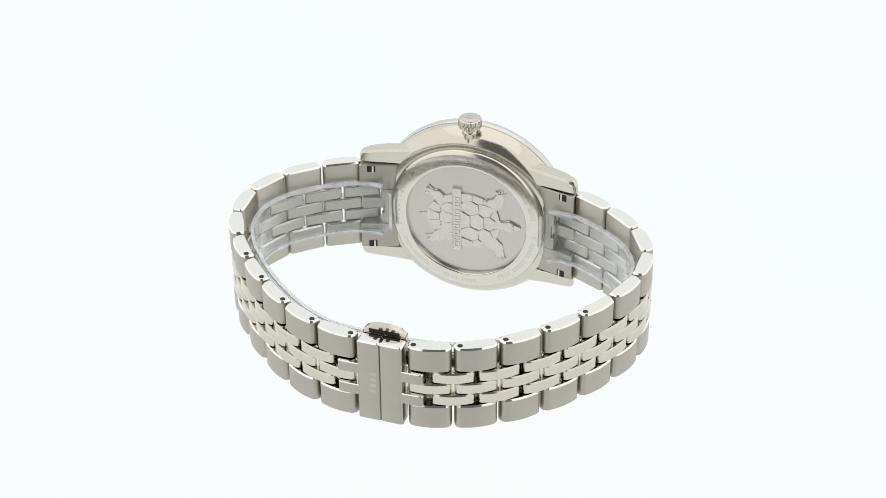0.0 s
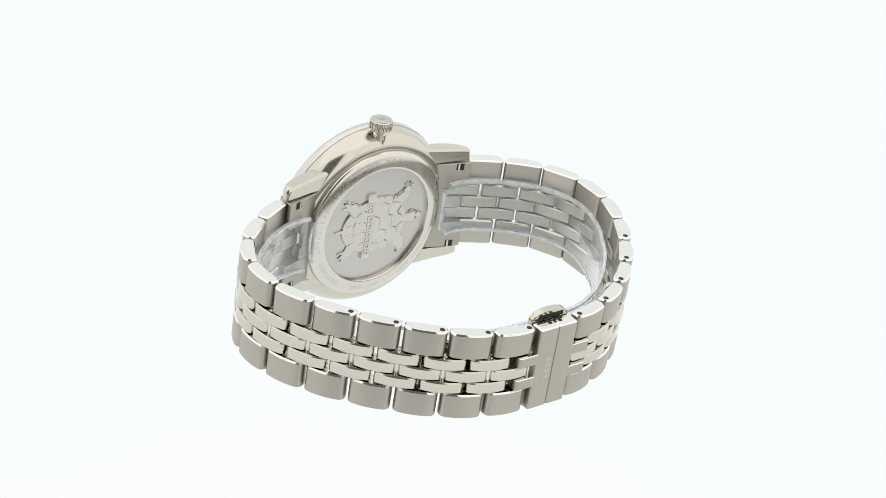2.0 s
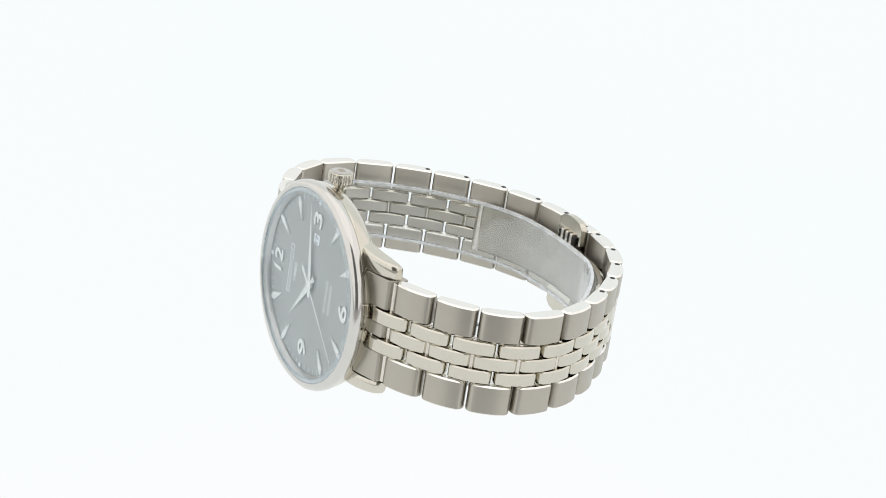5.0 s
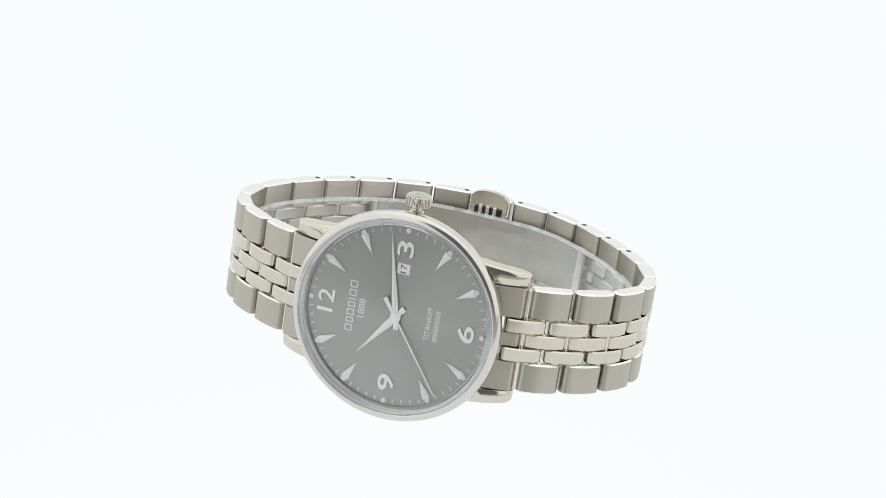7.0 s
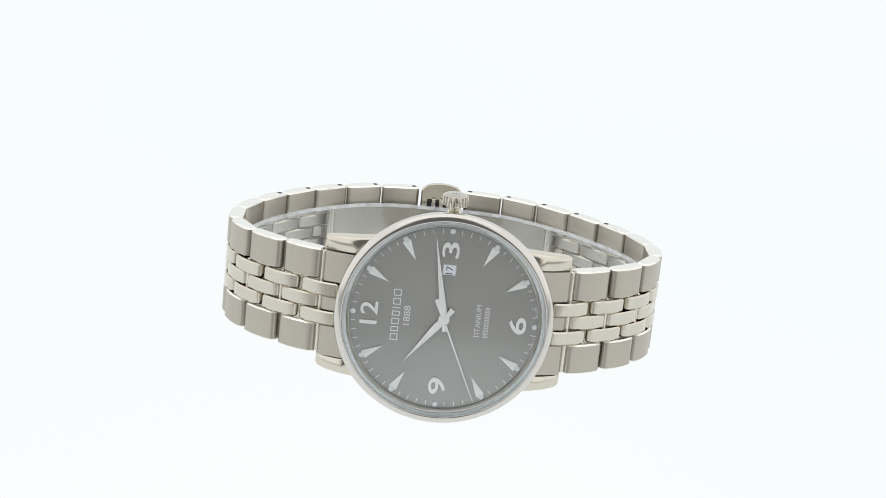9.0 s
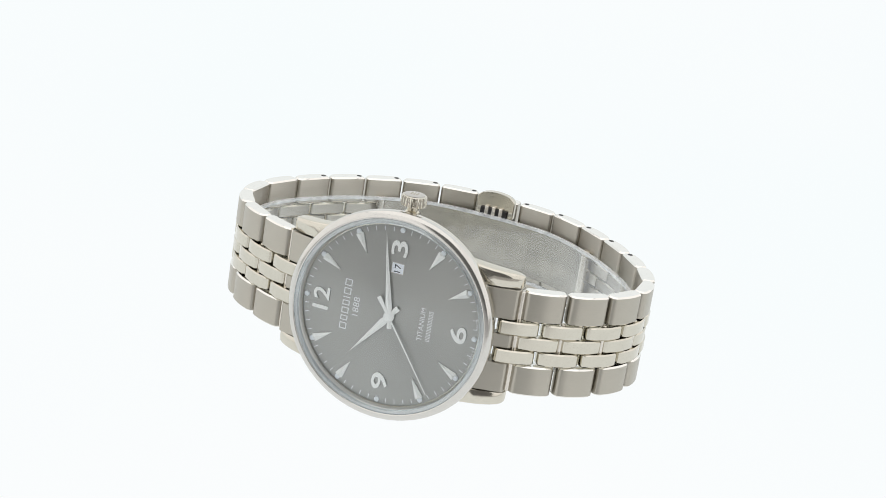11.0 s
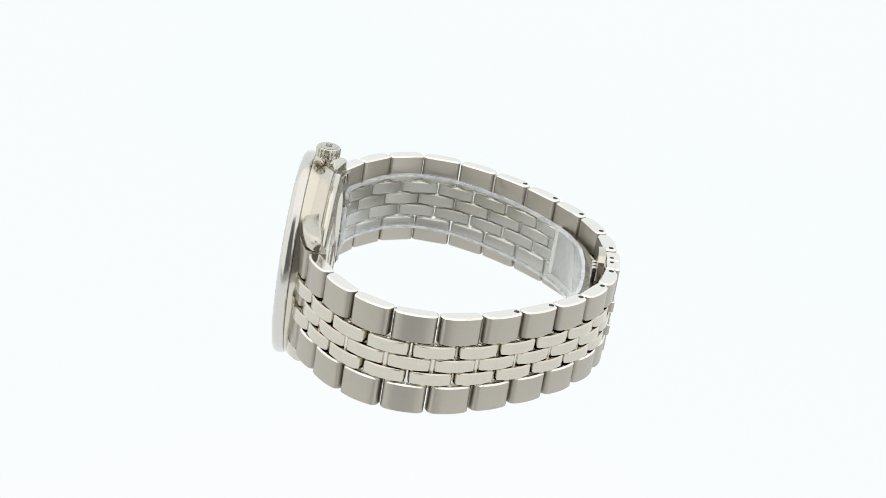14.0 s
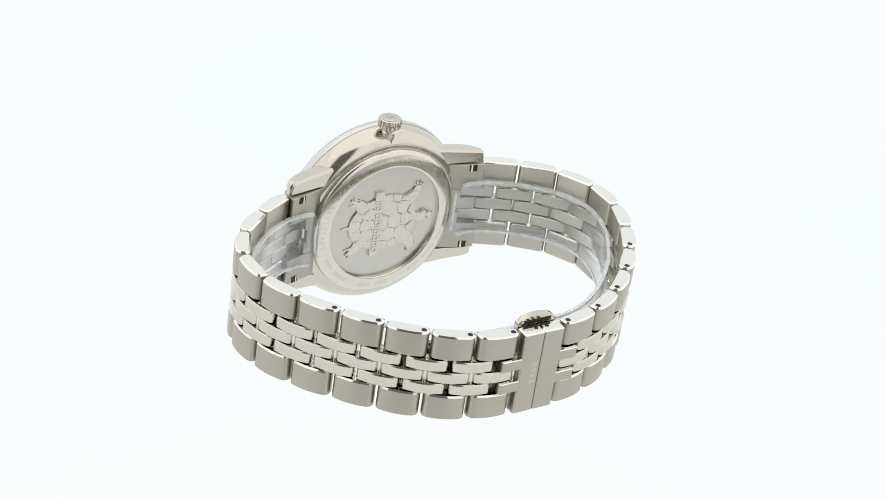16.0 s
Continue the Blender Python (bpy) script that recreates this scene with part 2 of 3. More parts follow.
# ---- the watch: x to three o'clock, y to twelve, z out of the dial ----
BASE = Matrix(((0.01392, 0.99364, -0.11167, -0.003034),
               (-0.11439, 0.11252, 0.98705, 0.027418),
               (0.99334, -0.00097, 0.11523, -0.002750), (0, 0, 0, 1)))
watch = new("wristwatch")
tagged(watch, "titanium wristwatch with grey dial and five-row link bracelet, closed", "watch")
watch.matrix_basis = BASE


def polar(r, clock, z=0.0):
    """A point at radius r in the direction of a clock angle in degrees."""
    return Vector((r * math.sin(radians(clock)), r * math.cos(radians(clock)), z))


def case():
    side = [(16.9 + 3.2 * math.cos(radians(a)), -1.0 - 4.2 * math.sin(radians(a)) ** 1.15) for a in range(0, 91, 6)]
    body = lathe([(17.6, 0.2), (19.75, -0.35), (19.85, -0.8)] + side + [(16.6, -5.25), (16.2, -5.0), (15.0, -5.0), (0, -5.0)], 128)
    ob = part("case", body, M_POLISH, watch, "rounded polished titanium case middle", sharp=50)
    part("bezel", lathe([(18.9, -0.1), (18.9, 1.4), (19.0, 1.52), (19.2, 1.55), (19.8, 1.36), (20.22, 0.98), (20.4, 0.45), (20.38, -0.3), (20.2, -0.78),
                         (19.6, -0.84)], 128), M_BEZEL, watch, "narrow polished titanium bezel", sharp=45)
    part("rehaut", lathe([(17.75, 0.02), (18.0, 0.6), (18.5, 0.98), (18.88, 1.02)], 128), M_BACK, watch, "grey metal ring round the dial")
    glass = part("crystal", lathe([(0, 1.02), (18.1, 1.02), (18.1, 1.72), (0, 1.75)], 128), M_GLASS, watch, "clear flat sapphire crystal")
    glass.visible_shadow = False
    part("crystal_edge", lathe([(18.11, 1.02), (18.11, 1.72), (18.3, 1.7), (18.86, 1.44), (18.86, 1.02)], 128, closed=True), M_BEVEL, glass, "bevelled edge of the crystal", sharp=20)
    # four lugs
    for sx in (1, -1):
        for sy in (1, -1):
            bm = bmesh.new()
            rings = []
            for y, xo, zt, zb in ((10.0, 14.2, -1.6, -4.4), (13.5, 13.9, -1.5, -4.8), (16.0, 13.6, -1.55, -5.1), (18.0, 13.4, -1.8, -5.4), (19.6, 13.25, -2.25, -5.7),
                                  (21.0, 13.1, -2.85, -5.95), (22.1, 12.95, -3.5, -6.1), (22.75, 12.75, -4.05, -6.1), (23.1, 12.4, -4.6, -5.9)):
                xi = 10.42
                ring = [(xi, zt - 0.1), (xi + 0.1, zt - 0.02), (xo - 0.75, zt + 0.06), (xo - 0.3, zt - 0.1), (xo - 0.06, zt - 0.42), (xo, zt - 0.75), (xo - 0.05, zb + 0.55),
                        (xo - 0.5, zb + 0.1), (xi + 0.12, zb), (xi, zb + 0.12)]
                rings.append([(sx * x, sy * y, z) for x, z in ring])
            loft(bm, rings)
            part("lug", bm, M_POLISH, watch, sharp=36)
    return ob


def crown():
    bm = bmesh.new()
    n = 20
    rings = []
    for x, r in ((20.55, 2.0), (20.65, 2.3), (20.9, 2.42), (22.25, 2.42), (22.5, 2.3), (22.62, 2.1)):
        ring = []
        for k in range(n * 4):
            a = 2 * math.pi * k / (n * 4)
            dip = (0.0, 0.0, -0.24, -0.24)[k % 4] if 2.35 < r else 0.0
            ring.append((x, (r + dip) * math.cos(a), (r + dip) * math.sin(a)))
        rings.append(ring)
    loft(bm, rings)
    moved(bm, Matrix.Translation((0.4, 0, -3.4)))
    ob = part("crown", bm, M_POLISH, watch, "fluted polished titanium crown")
    bm = lathe([(0, 0), (1.95, 0), (1.95, 0.12), (1.6, 0.22), (0, 0.26)], 48)
    part("crown_cap", moved(bm, Matrix.Translation((23.0, 0, -3.4)) @ Matrix.Rotation(math.pi / 2, 4, "Y")), M_BACK, ob)
    bm = bmesh.new()
    for dy in (-0.55, 0.0, 0.55):
        prism(bm, [(-0.6, dy - 0.12), (0.6, dy - 0.12), (0.6, dy + 0.12), (-0.6, dy + 0.12)], 0.24, 0.36)
    part("crown_emblem", moved(bm, Matrix.Translation((23.0, 0, -3.4)) @ Matrix.Rotation(math.pi / 2, 4, "Y")), M_POLISH, ob)
    bm = lathe([(0, 0), (1.35, 0), (1.35, 1.6), (1.1, 1.9), (1.1, 3.0), (0, 3.0)], 32)
    part("crown_tube", moved(bm, Matrix.Translation((18.2, 0, -3.4)) @ Matrix.Rotation(math.pi / 2, 4, "Y")), M_POLISH, ob)
    # pointed guard below the crown, on the flank of the case
    rings = []
    for u, w in ((0.0, 0.85), (0.3, 0.75), (0.6, 0.5), (0.85, 0.25), (1.0, 0.06)):
        x, z = 20.5 - 1.9 * u ** 1.5, -3.5 - 1.5 * u
        rings.append([(x + 0.3, -w * 0.4, z), (x + 0.3, w * 0.4, z), (x - 0.9, w, z), (x - 0.9, -w, z)])
    part("crown_guard", loft(bmesh.new(), rings), M_POLISH, watch, "small pointed guard under the crown")


def dial():
    d = part("dial", lathe([(0, 0), (17.9, 0), (17.9, -0.3), (0, -0.3)], 128), M_DIAL, watch, "grey sunray dial with applied silver markers")
    for h in range(12):
        a = h * 30
        if h % 3:
            bm = bmesh.new()
            # faceted dart: broad at the rim, pointed to the centre, with a ridge
            base, tip = 16.55, 12.4
            w = 0.82
            o = [polar(tip, a, 0.05), polar(base, a - math.degrees(w / base), 0.05), polar(base + 0.15, a, 0.05), polar(base, a + math.degrees(w / base), 0.05)]
            lo = [bm.verts.new(p) for p in o]
            up = [bm.verts.new(p + Vector((0, 0, 0.2))) for p in o]
            ridge = [bm.verts.new(polar(tip + 0.5, a, 0.42)), bm.verts.new(polar(base - 0.3, a, 0.55))]
            for k in range(4):
                bm.faces.new((lo[k], lo[(k + 1) % 4], up[(k + 1) % 4], up[k]))
            bm.faces.new((up[0], up[1], ridge[1], ridge[0]))
            bm.faces.new((up[3], up[0], ridge[0], ridge[1]))
            bm.faces.new((up[1], up[2], ridge[1]))
            bm.faces.new((up[2], up[3], ridge[1]))
            part("hour_marker", bm, M_MARK, d, smooth=False)
        dot = lathe([(0.5, 0.0), (0.5, 0.22), (0.42, 0.3), (0, 0.33)], 24)
        part("lume_dot", moved(dot, Matrix.Translation(polar(16.9, a))), M_LUME, d)
    for body, clock, r, size, wide in (("12", 0, 13.95, 4.5, 4.4), ("3", 90, 13.4, 4.4, 3.0), ("6", 180, 13.75, 4.4, 3.3), ("9", 270, 13.2, 4.4, 3.3)):
        p = polar(r, clock)
        bm = text_bm(body, size, 0.28, wide, 0.05)
        part("numeral", moved(bm, Matrix.Translation((p.x, p.y, 0.02))), M_MARK, d, "applied silver numeral " + body, smooth=False)
    bm = bmesh.new()
    for k in range(60):
        if k % 5:
            a = k * 6
            u, v = polar(1, a), polar(1, a + 90)
            q = [u * 16.4 - v * 0.075, u * 17.25 - v * 0.075, u * 17.25 + v * 0.075, u * 16.4 + v * 0.075]
            prism(bm, [(p.x, p.y) for p in q], 0.012, 0.03)
    part("minute_track", bm, M_PRINT, d, smooth=False)
    # maker's name as plain bars, then the printed lines
    bm = bmesh.new()
    x = -5.0
    for w in (1.3, 1.0, 1.2, 1.0, 0.35, 1.3, 1.35):
        if w > 0.5:
            hollow(bm, x, x + w, -0.72, 0.72, 0.2, 0.012, 0.04)
        else:
            prism(bm, [(x + 0.07, -0.72), (x + 0.28, -0.72), (x + 0.28, 0.72), (x + 0.07, 0.72)], 0.012, 0.04)
        x += w + 0.41
    part("printed_mark", moved(bm, Matrix.Translation((0, 8.95, 0))), M_PRINT, d, smooth=False)
    part("printed_year", moved(text_bm("1888", 1.75, 0.02, 3.7), Matrix.Translation((0, 6.9, 0.012))), M_PRINT, d, smooth=False)
    part("printed_line", moved(text_bm("TITANIUM", 1.42, 0.02, 6.5), Matrix.Translation((0, -6.35, 0.012))), M_PRINT, d, smooth=False)
    bm = bmesh.new()
    for k in range(10):
        x = -3.0 + k * 0.61
        hollow(bm, x, x + 0.44, -0.42, 0.42, 0.13, 0.012, 0.03)
    part("printed_bars", moved(bm, Matrix.Translation((0, -7.95, 0))), M_FAINT, d, smooth=False)
    for word, clock in (("SWISS", 190.0), ("MADE", 170.0)):
        step = 1.9
        for k, ch in enumerate(word):
            a = clock - (k - (len(word) - 1) / 2) * step
            p = polar(17.3, a)
            part("printed_letter", moved(text_bm(ch, 0.8, 0.015), Matrix.Translation((p.x, p.y, 0.012)) @ Matrix.Rotation(-radians(a - 180), 4, "Z")), M_PRINT, d, smooth=False)
    # date
    bm = bmesh.new()
    hw, hh = 0.95, 1.15
    inner = [(-hw, -hh), (hw, -hh), (hw, hh), (-hw, hh)]
    outer = [(x * 1.13, y * 1.11) for x, y in inner]
    a = [bm.verts.new((*p, 0.06)) for p in outer]
    b = [bm.verts.new((*p, 0.03)) for p in inner]
    c = [bm.verts.new((*p, 0.004)) for p in outer]
    for k in range(4):
        bm.faces.new((a[k], a[(k + 1) % 4], b[(k + 1) % 4], b[k]))
        bm.faces.new((a[k], a[(k + 1) % 4], c[(k + 1) % 4], c[k]))
    part("date_frame", moved(bm, Matrix.Translation((9.45, -0.1, 0))), M_BACK, d, smooth=False)
    bm = prism(bmesh.new(), inner, 0.004, 0.016)
    part("date_window", moved(bm, Matrix.Translation((9.45, -0.1, 0))), M_DATE, d, "white date window showing 17", smooth=False)
    part("date_number", moved(text_bm("17", 1.75, 0.01, 1.55), Matrix.Translation((9.45, -0.1, 0.018))), M_INK, d, smooth=False)


def dauphine(name, clock, length, wide, tail, z, label):
    """A ridged dauphine hand: broadest near the hub."""
    bm = bmesh.new()
    u, v = polar(1, clock), polar(1, clock + 90)
    flat = [u * length, u * 1.7 + v * wide, u * 0.2 + v * wide * 0.55, -u * tail + v * wide * 0.75, -u * tail - v * wide * 0.75, u * 0.2 - v * wide * 0.55, u * 1.7 - v * wide]
    lo = [bm.verts.new((p.x, p.y, z)) for p in flat]
    ridge = [bm.verts.new((*(u * (length * 0.97)).xy, z + 0.08)), bm.verts.new((*(u * 1.7).xy, z + 0.28)), bm.verts.new((*(u * 0.2).xy, z + 0.2)), bm.verts.new((*(-u * tail).xy, z + 0.18))]
    for s in (1, -1):
        e = [lo[0], lo[1], lo[2], lo[3]] if s > 0 else [lo[0], lo[6], lo[5], lo[4]]
        for k in range(3):
            bm.faces.new((e[k], e[k + 1], ridge[k + 1], ridge[k]))
        bm.faces.new((e[3], ridge[3], lo[3 if s < 0 else 4])) if s > 0 else None
    bm.faces.new(lo)
    part(name, bm, M_MARK, watch, label, smooth=False)


def pointers():
    dauphine("hour_pointer", 307.4, 11.2, 0.72, 2.5, 0.42, "ridged silver hour pointer")
    dauphine("minute_pointer", 79.6, 16.4, 0.66, 2.4, 0.50, "ridged silver minute pointer")
    bm = bmesh.new()
    for p0, p1, w0, w1, lift in ((0.0, 16.3, 0.17, 0.07, 0.0), (-4.2, 0.0, 0.42, 0.24, 0.001)):
        prism(bm, [(-w0, p0), (w0, p0), (w1, p1), (-w1, p1)], 0.62 + lift, 0.7 + lift)
    pointer = part("second_pointer", bm, M_MARK, watch, "thin silver seconds pointer", smooth=False)
    part("hub", lathe([(1.05, 0.3), (1.05, 0.66), (0.75, 0.72), (0.6, 0.8), (0, 0.84)], 32), M_MARK, watch)
    return pointer


SCUTES = [(0, 5.4), (0, 2.3), (0, -0.6), (0, -4.3), (0, -7.3)]
SCUTES += [(s * x, y) for s in (1, -1) for x, y in ((3.3, 4.3), (3.2, 1.1), (2.1, 6.9), (5.6, 4.9), (6.1, 2.6), (6.2, 0.2), (2.5, -4.1), (2.3, -6.9), (4.3, -5.6), (5.2, -3.6))]


def relief_height(x, y):
    """Height of the reptile emblem over its field: flat-topped shell with scutes, limbs, head, tail and a plate across."""
    h = 0.0

    def limb(x0, y0, x1, y1, r0, r1, top):
        dx, dy = x1 - x0, y1 - y0
        s = max(0.0, min(1.0, ((x - x0) * dx + (y - y0) * dy) / (dx * dx + dy * dy)))
        d = math.hypot(x - x0 - s * dx, y - y0 - s * dy)
        r = r0 + (r1 - r0) * s
        return top * min(1.0, 0.35 + 0.8 * math.sqrt(1 - (d / r) ** 2)) if d < r else 0.0

    side = 1 if x > 0 else -1
    a = x * side
    x_real, x = x, a
    h = max(limb(4.0, 4.6, 5.4, 6.5, 1.9, 1.5, 0.36), limb(5.4, 6.5, 7.0, 7.3, 1.4, 1.0, 0.33))
    for fx, fy in ((8.2, 6.3), (8.5, 7.0), (8.4, 7.8), (7.9, 8.5)):
        h = max(h, limb(7.0, 7.2, fx, fy, 0.42, 0.18, 0.27))
    h = max(h, limb(3.5, -4.9, 5.3, -6.3, 1.8, 1.3, 0.36), limb(5.3, -6.3, 6.4, -8.4, 1.0, 0.35, 0.3))
    h = max(h, limb(5.1, -6.8, 5.3, -8.9, 0.55, 0.2, 0.26), limb(5.5, -6.4, 7.2, -8.0, 0.5, 0.18, 0.26))
    h = max(h, limb(0, 6.5, 0, 9.0, 1.35, 1.15, 0.35), limb(0, 9.4, 0, 10.9, 1.6, 0.85, 0.44), limb(0, -8.2, 0, -10.3, 0.5, 0.16, 0.3))
    if math.hypot(x - 0.5, y - 10.1) < 0.2:
        h -= 0.16
    x = x_real
    e = abs(x / 6.5) ** 2.3 + abs(y / 7.3) ** 2.3 if y > -1 else (x / 6.3) ** 2 + (y / 8.6) ** 2
    if e < 1:
        ds = sorted(math.hypot(x - p, y - q) for p, q in SCUTES)
        groove = max(0.0, 1 - (ds[1] - ds[0]) / 0.26)
        h = max(h, 0.36 + 0.1 * math.sqrt(1 - e) - 0.2 * groove)
    if abs(x) < 7.6 and -3.0 < y < -0.9:
        rim = min(7.6 - abs(x), y + 3.0, -0.9 - y)
        h = 0.56 if rim < 0.2 else 0.44
    return max(h, 0.0)


def caseback():
    ring = lathe([(16.3, -4.9), (16.55, -5.3), (16.55, -5.75), (16.45, -5.98), (16.2, -6.2), (15.7, -6.42), (14.8, -6.68), (13.6, -6.93), (13.3, -6.93), (13.08, -6.82), (12.95, -6.6), (12.9, -5.95)], 128)
    back = part("caseback", ring, M_RING, watch, "polished titanium screw-down back", sharp=40)
    part("back_field", lathe([(0, -5.95), (12.92, -5.95), (12.92, -5.7), (0, -5.7)], 96), M_BACK, back, "matte grey engraved field")
    step, n = 0.095, 128
    grid, bm = {}, bmesh.new()
    for i in range(-n, n + 1):
        for j in range(-n, n + 1):
            x, y = i * step, j * step
            h = relief_height(x, y)
            if h > 0:
                grid[i, j] = bm.verts.new((x, y, -5.95 - h))
    for (i, j), v in grid.items():
        q = [grid.get(k) for k in ((i + 1, j), (i + 1, j + 1), (i, j + 1))]
        if all(q):
            bm.faces.new((v, *q))
    skirt = [e for e in bm.edges if len(e.link_faces) == 1]
    made = bmesh.ops.extrude_edge_only(bm, edges=skirt)
    for v in made["geom"]:
        if isinstance(v, bmesh.types.BMVert):
            v.co.z = -5.9
    part("back_emblem", bm, M_RELIEF, back, "raised tortoise emblem with a plate across its shell")
    bm = bmesh.new()
    x = -6.7
    for w in (1.15, 1.0, 1.1, 1.0, 0.3, 1.15, 1.15, 0.0, 0.95, 0.9):
        if w > 0.5:
            hollow(bm, x, x + w, -2.5, -1.4, 0.2, -6.56, -6.37)
        elif w:
            prism(bm, [(x, -2.5), (x + w, -2.5), (x + w, -1.4), (x, -1.4)], -6.56, -6.37)
        x += w + 0.38
    part("plate_bars", bm, M_RELIEF, back, smooth=False)
    # engraved words round the rim, read from behind
    def on_rim(clock, r=14.75):
        """Pose on the rim, seen from behind: y towards the middle, x along rising clock angle."""
        c = radians(clock)
        u = Vector((math.sin(c), math.cos(c), 0))
        m = Matrix((Vector((u.y, -u.x, 0)), -u, Vector((0, 0, -1)))).transposed().to_4x4()
        return Matrix.Translation((u.x * r, u.y * r, -6.66)) @ m @ Matrix.Rotation(radians(14), 4, "X")

    for k, ch in enumerate("WATER RESISTANT"):
        if ch != " ":
            part("engraved_letter", moved(text_bm(ch, 1.2, 0.03), on_rim(128 + k * 4.6)), M_ENGRAVE, back, smooth=False)
    for start, count in ((206, 11), (252, 9), (300, 18), (12, 9), (66, 8), (98, 7)):
        for k in range(count):
            if k % 6 == 4:
                continue
            bm = bmesh.new()
            hollow(bm, -0.27, 0.27, -0.42, 0.42, 0.12, 0.0, 0.03)
            part("engraved_bar", moved(bm, on_rim(start + k * 3.2)), M_ENGRAVE, back, smooth=False)


case()
crown()
dial()
second_pointer = pointers()
caseback()

# ---- the bracelet: a closed loop in the y-z plane ----
PITCH = 8.52
THICK = 2.9


def bezier(p0, p1, p2, p3, n=60):
    return [p0 * (1 - t) ** 3 + p1 * 3 * t * (1 - t) ** 2 + p2 * 3 * t * t * (1 - t) + p3 * t ** 3 for t in (k / n for k in range(n + 1))]


def span(line):
    return sum((b - a).length for a, b in zip(line, line[1:]))


def eased(p0, d0, p3, d3, length):
    """The curve between two ends with that length."""
    d0, d3 = d0.normalized(), d3.normalized()
    lo, hi = 2.0, 60.0
    for _ in range(40):
        h = (lo + hi) / 2
        lo, hi = (h, hi) if span(bezier(p0, p0 + d0 * h, p3 - d3 * h, p3)) < length else (lo, h)
    return bezier(p0, p0 + d0 * h, p3 - d3 * h, p3)


def rounded(points, n=12):
    """A smooth line through points."""
    out = []
    for k in range(len(points) - 1):
        p0, p1, p2, p3 = points[max(k - 1, 0)], points[k], points[k + 1], points[min(k + 2, len(points) - 1)]
        for j in range(n):
            t = j / n
            out.append(0.5 * (2 * p1 + (p2 - p0) * t + (2 * p0 - 5 * p1 + 4 * p2 - p3) * t * t + (3 * p1 - p0 - 3 * p2 + p3) * t ** 3))
    return out + [points[-1]]


def along(line, s):
    """The point and the direction at s along a line."""
    for a, b in zip(line, line[1:]):
        d = (b - a).length
        if s <= d or b is line[-1]:
            return a + (b - a) * (s / d), (b - a).normalized()
        s -= d


V2 = lambda y, z: Vector((y, z))
LOW_12 = [V2(38.0, -37.6), V2(33.4, -44.85), V2(27.7, -51.3), V2(21.1, -56.75), V2(13.5, -60.55), V2(5.1, -62.1)]
LOW_6 = [V2(-37.6, -38.1), V2(-32.5, -44.95), V2(-26.75, -51.1), V2(-20.2, -56.5), V2(-12.8, -60.35), V2(-4.45, -61.9)]
SIDE_12 = eased(V2(23.05, -4.4), V2(0.92, -0.39), LOW_12[0], V2(-0.47, -0.88), 5 * PITCH + 0.3)[:-1] + rounded(LOW_12)
SIDE_6 = eased(V2(-23.3, -4.75), V2(-0.92, -0.4), LOW_6[0], V2(0.52, -0.86), 5 * PITCH + 0.3)[:-1] + rounded(LOW_6)


def link_frame(a, b, flip):
    """Pose of a link between two joints: x across, y along the loop, z outwards."""
    d = (b - a).normalized() * (-1 if flip else 1)
    m = (a + b) / 2
    x, y = Vector((1, 0, 0)), Vector((0, d.x, d.y))
    z = x.cross(y)
    r = Matrix((x, y, z)).transposed().to_4x4()
    return Matrix.Translation((0, m.x * MM, m.y * MM)) @ r


def columns(w):
    """The five columns across a link of half width w."""
    return [(-w, -0.425 * w), (-0.405 * w, -0.145 * w), (-0.13 * w, 0.13 * w), (0.145 * w, 0.405 * w), (0.425 * w, w)]


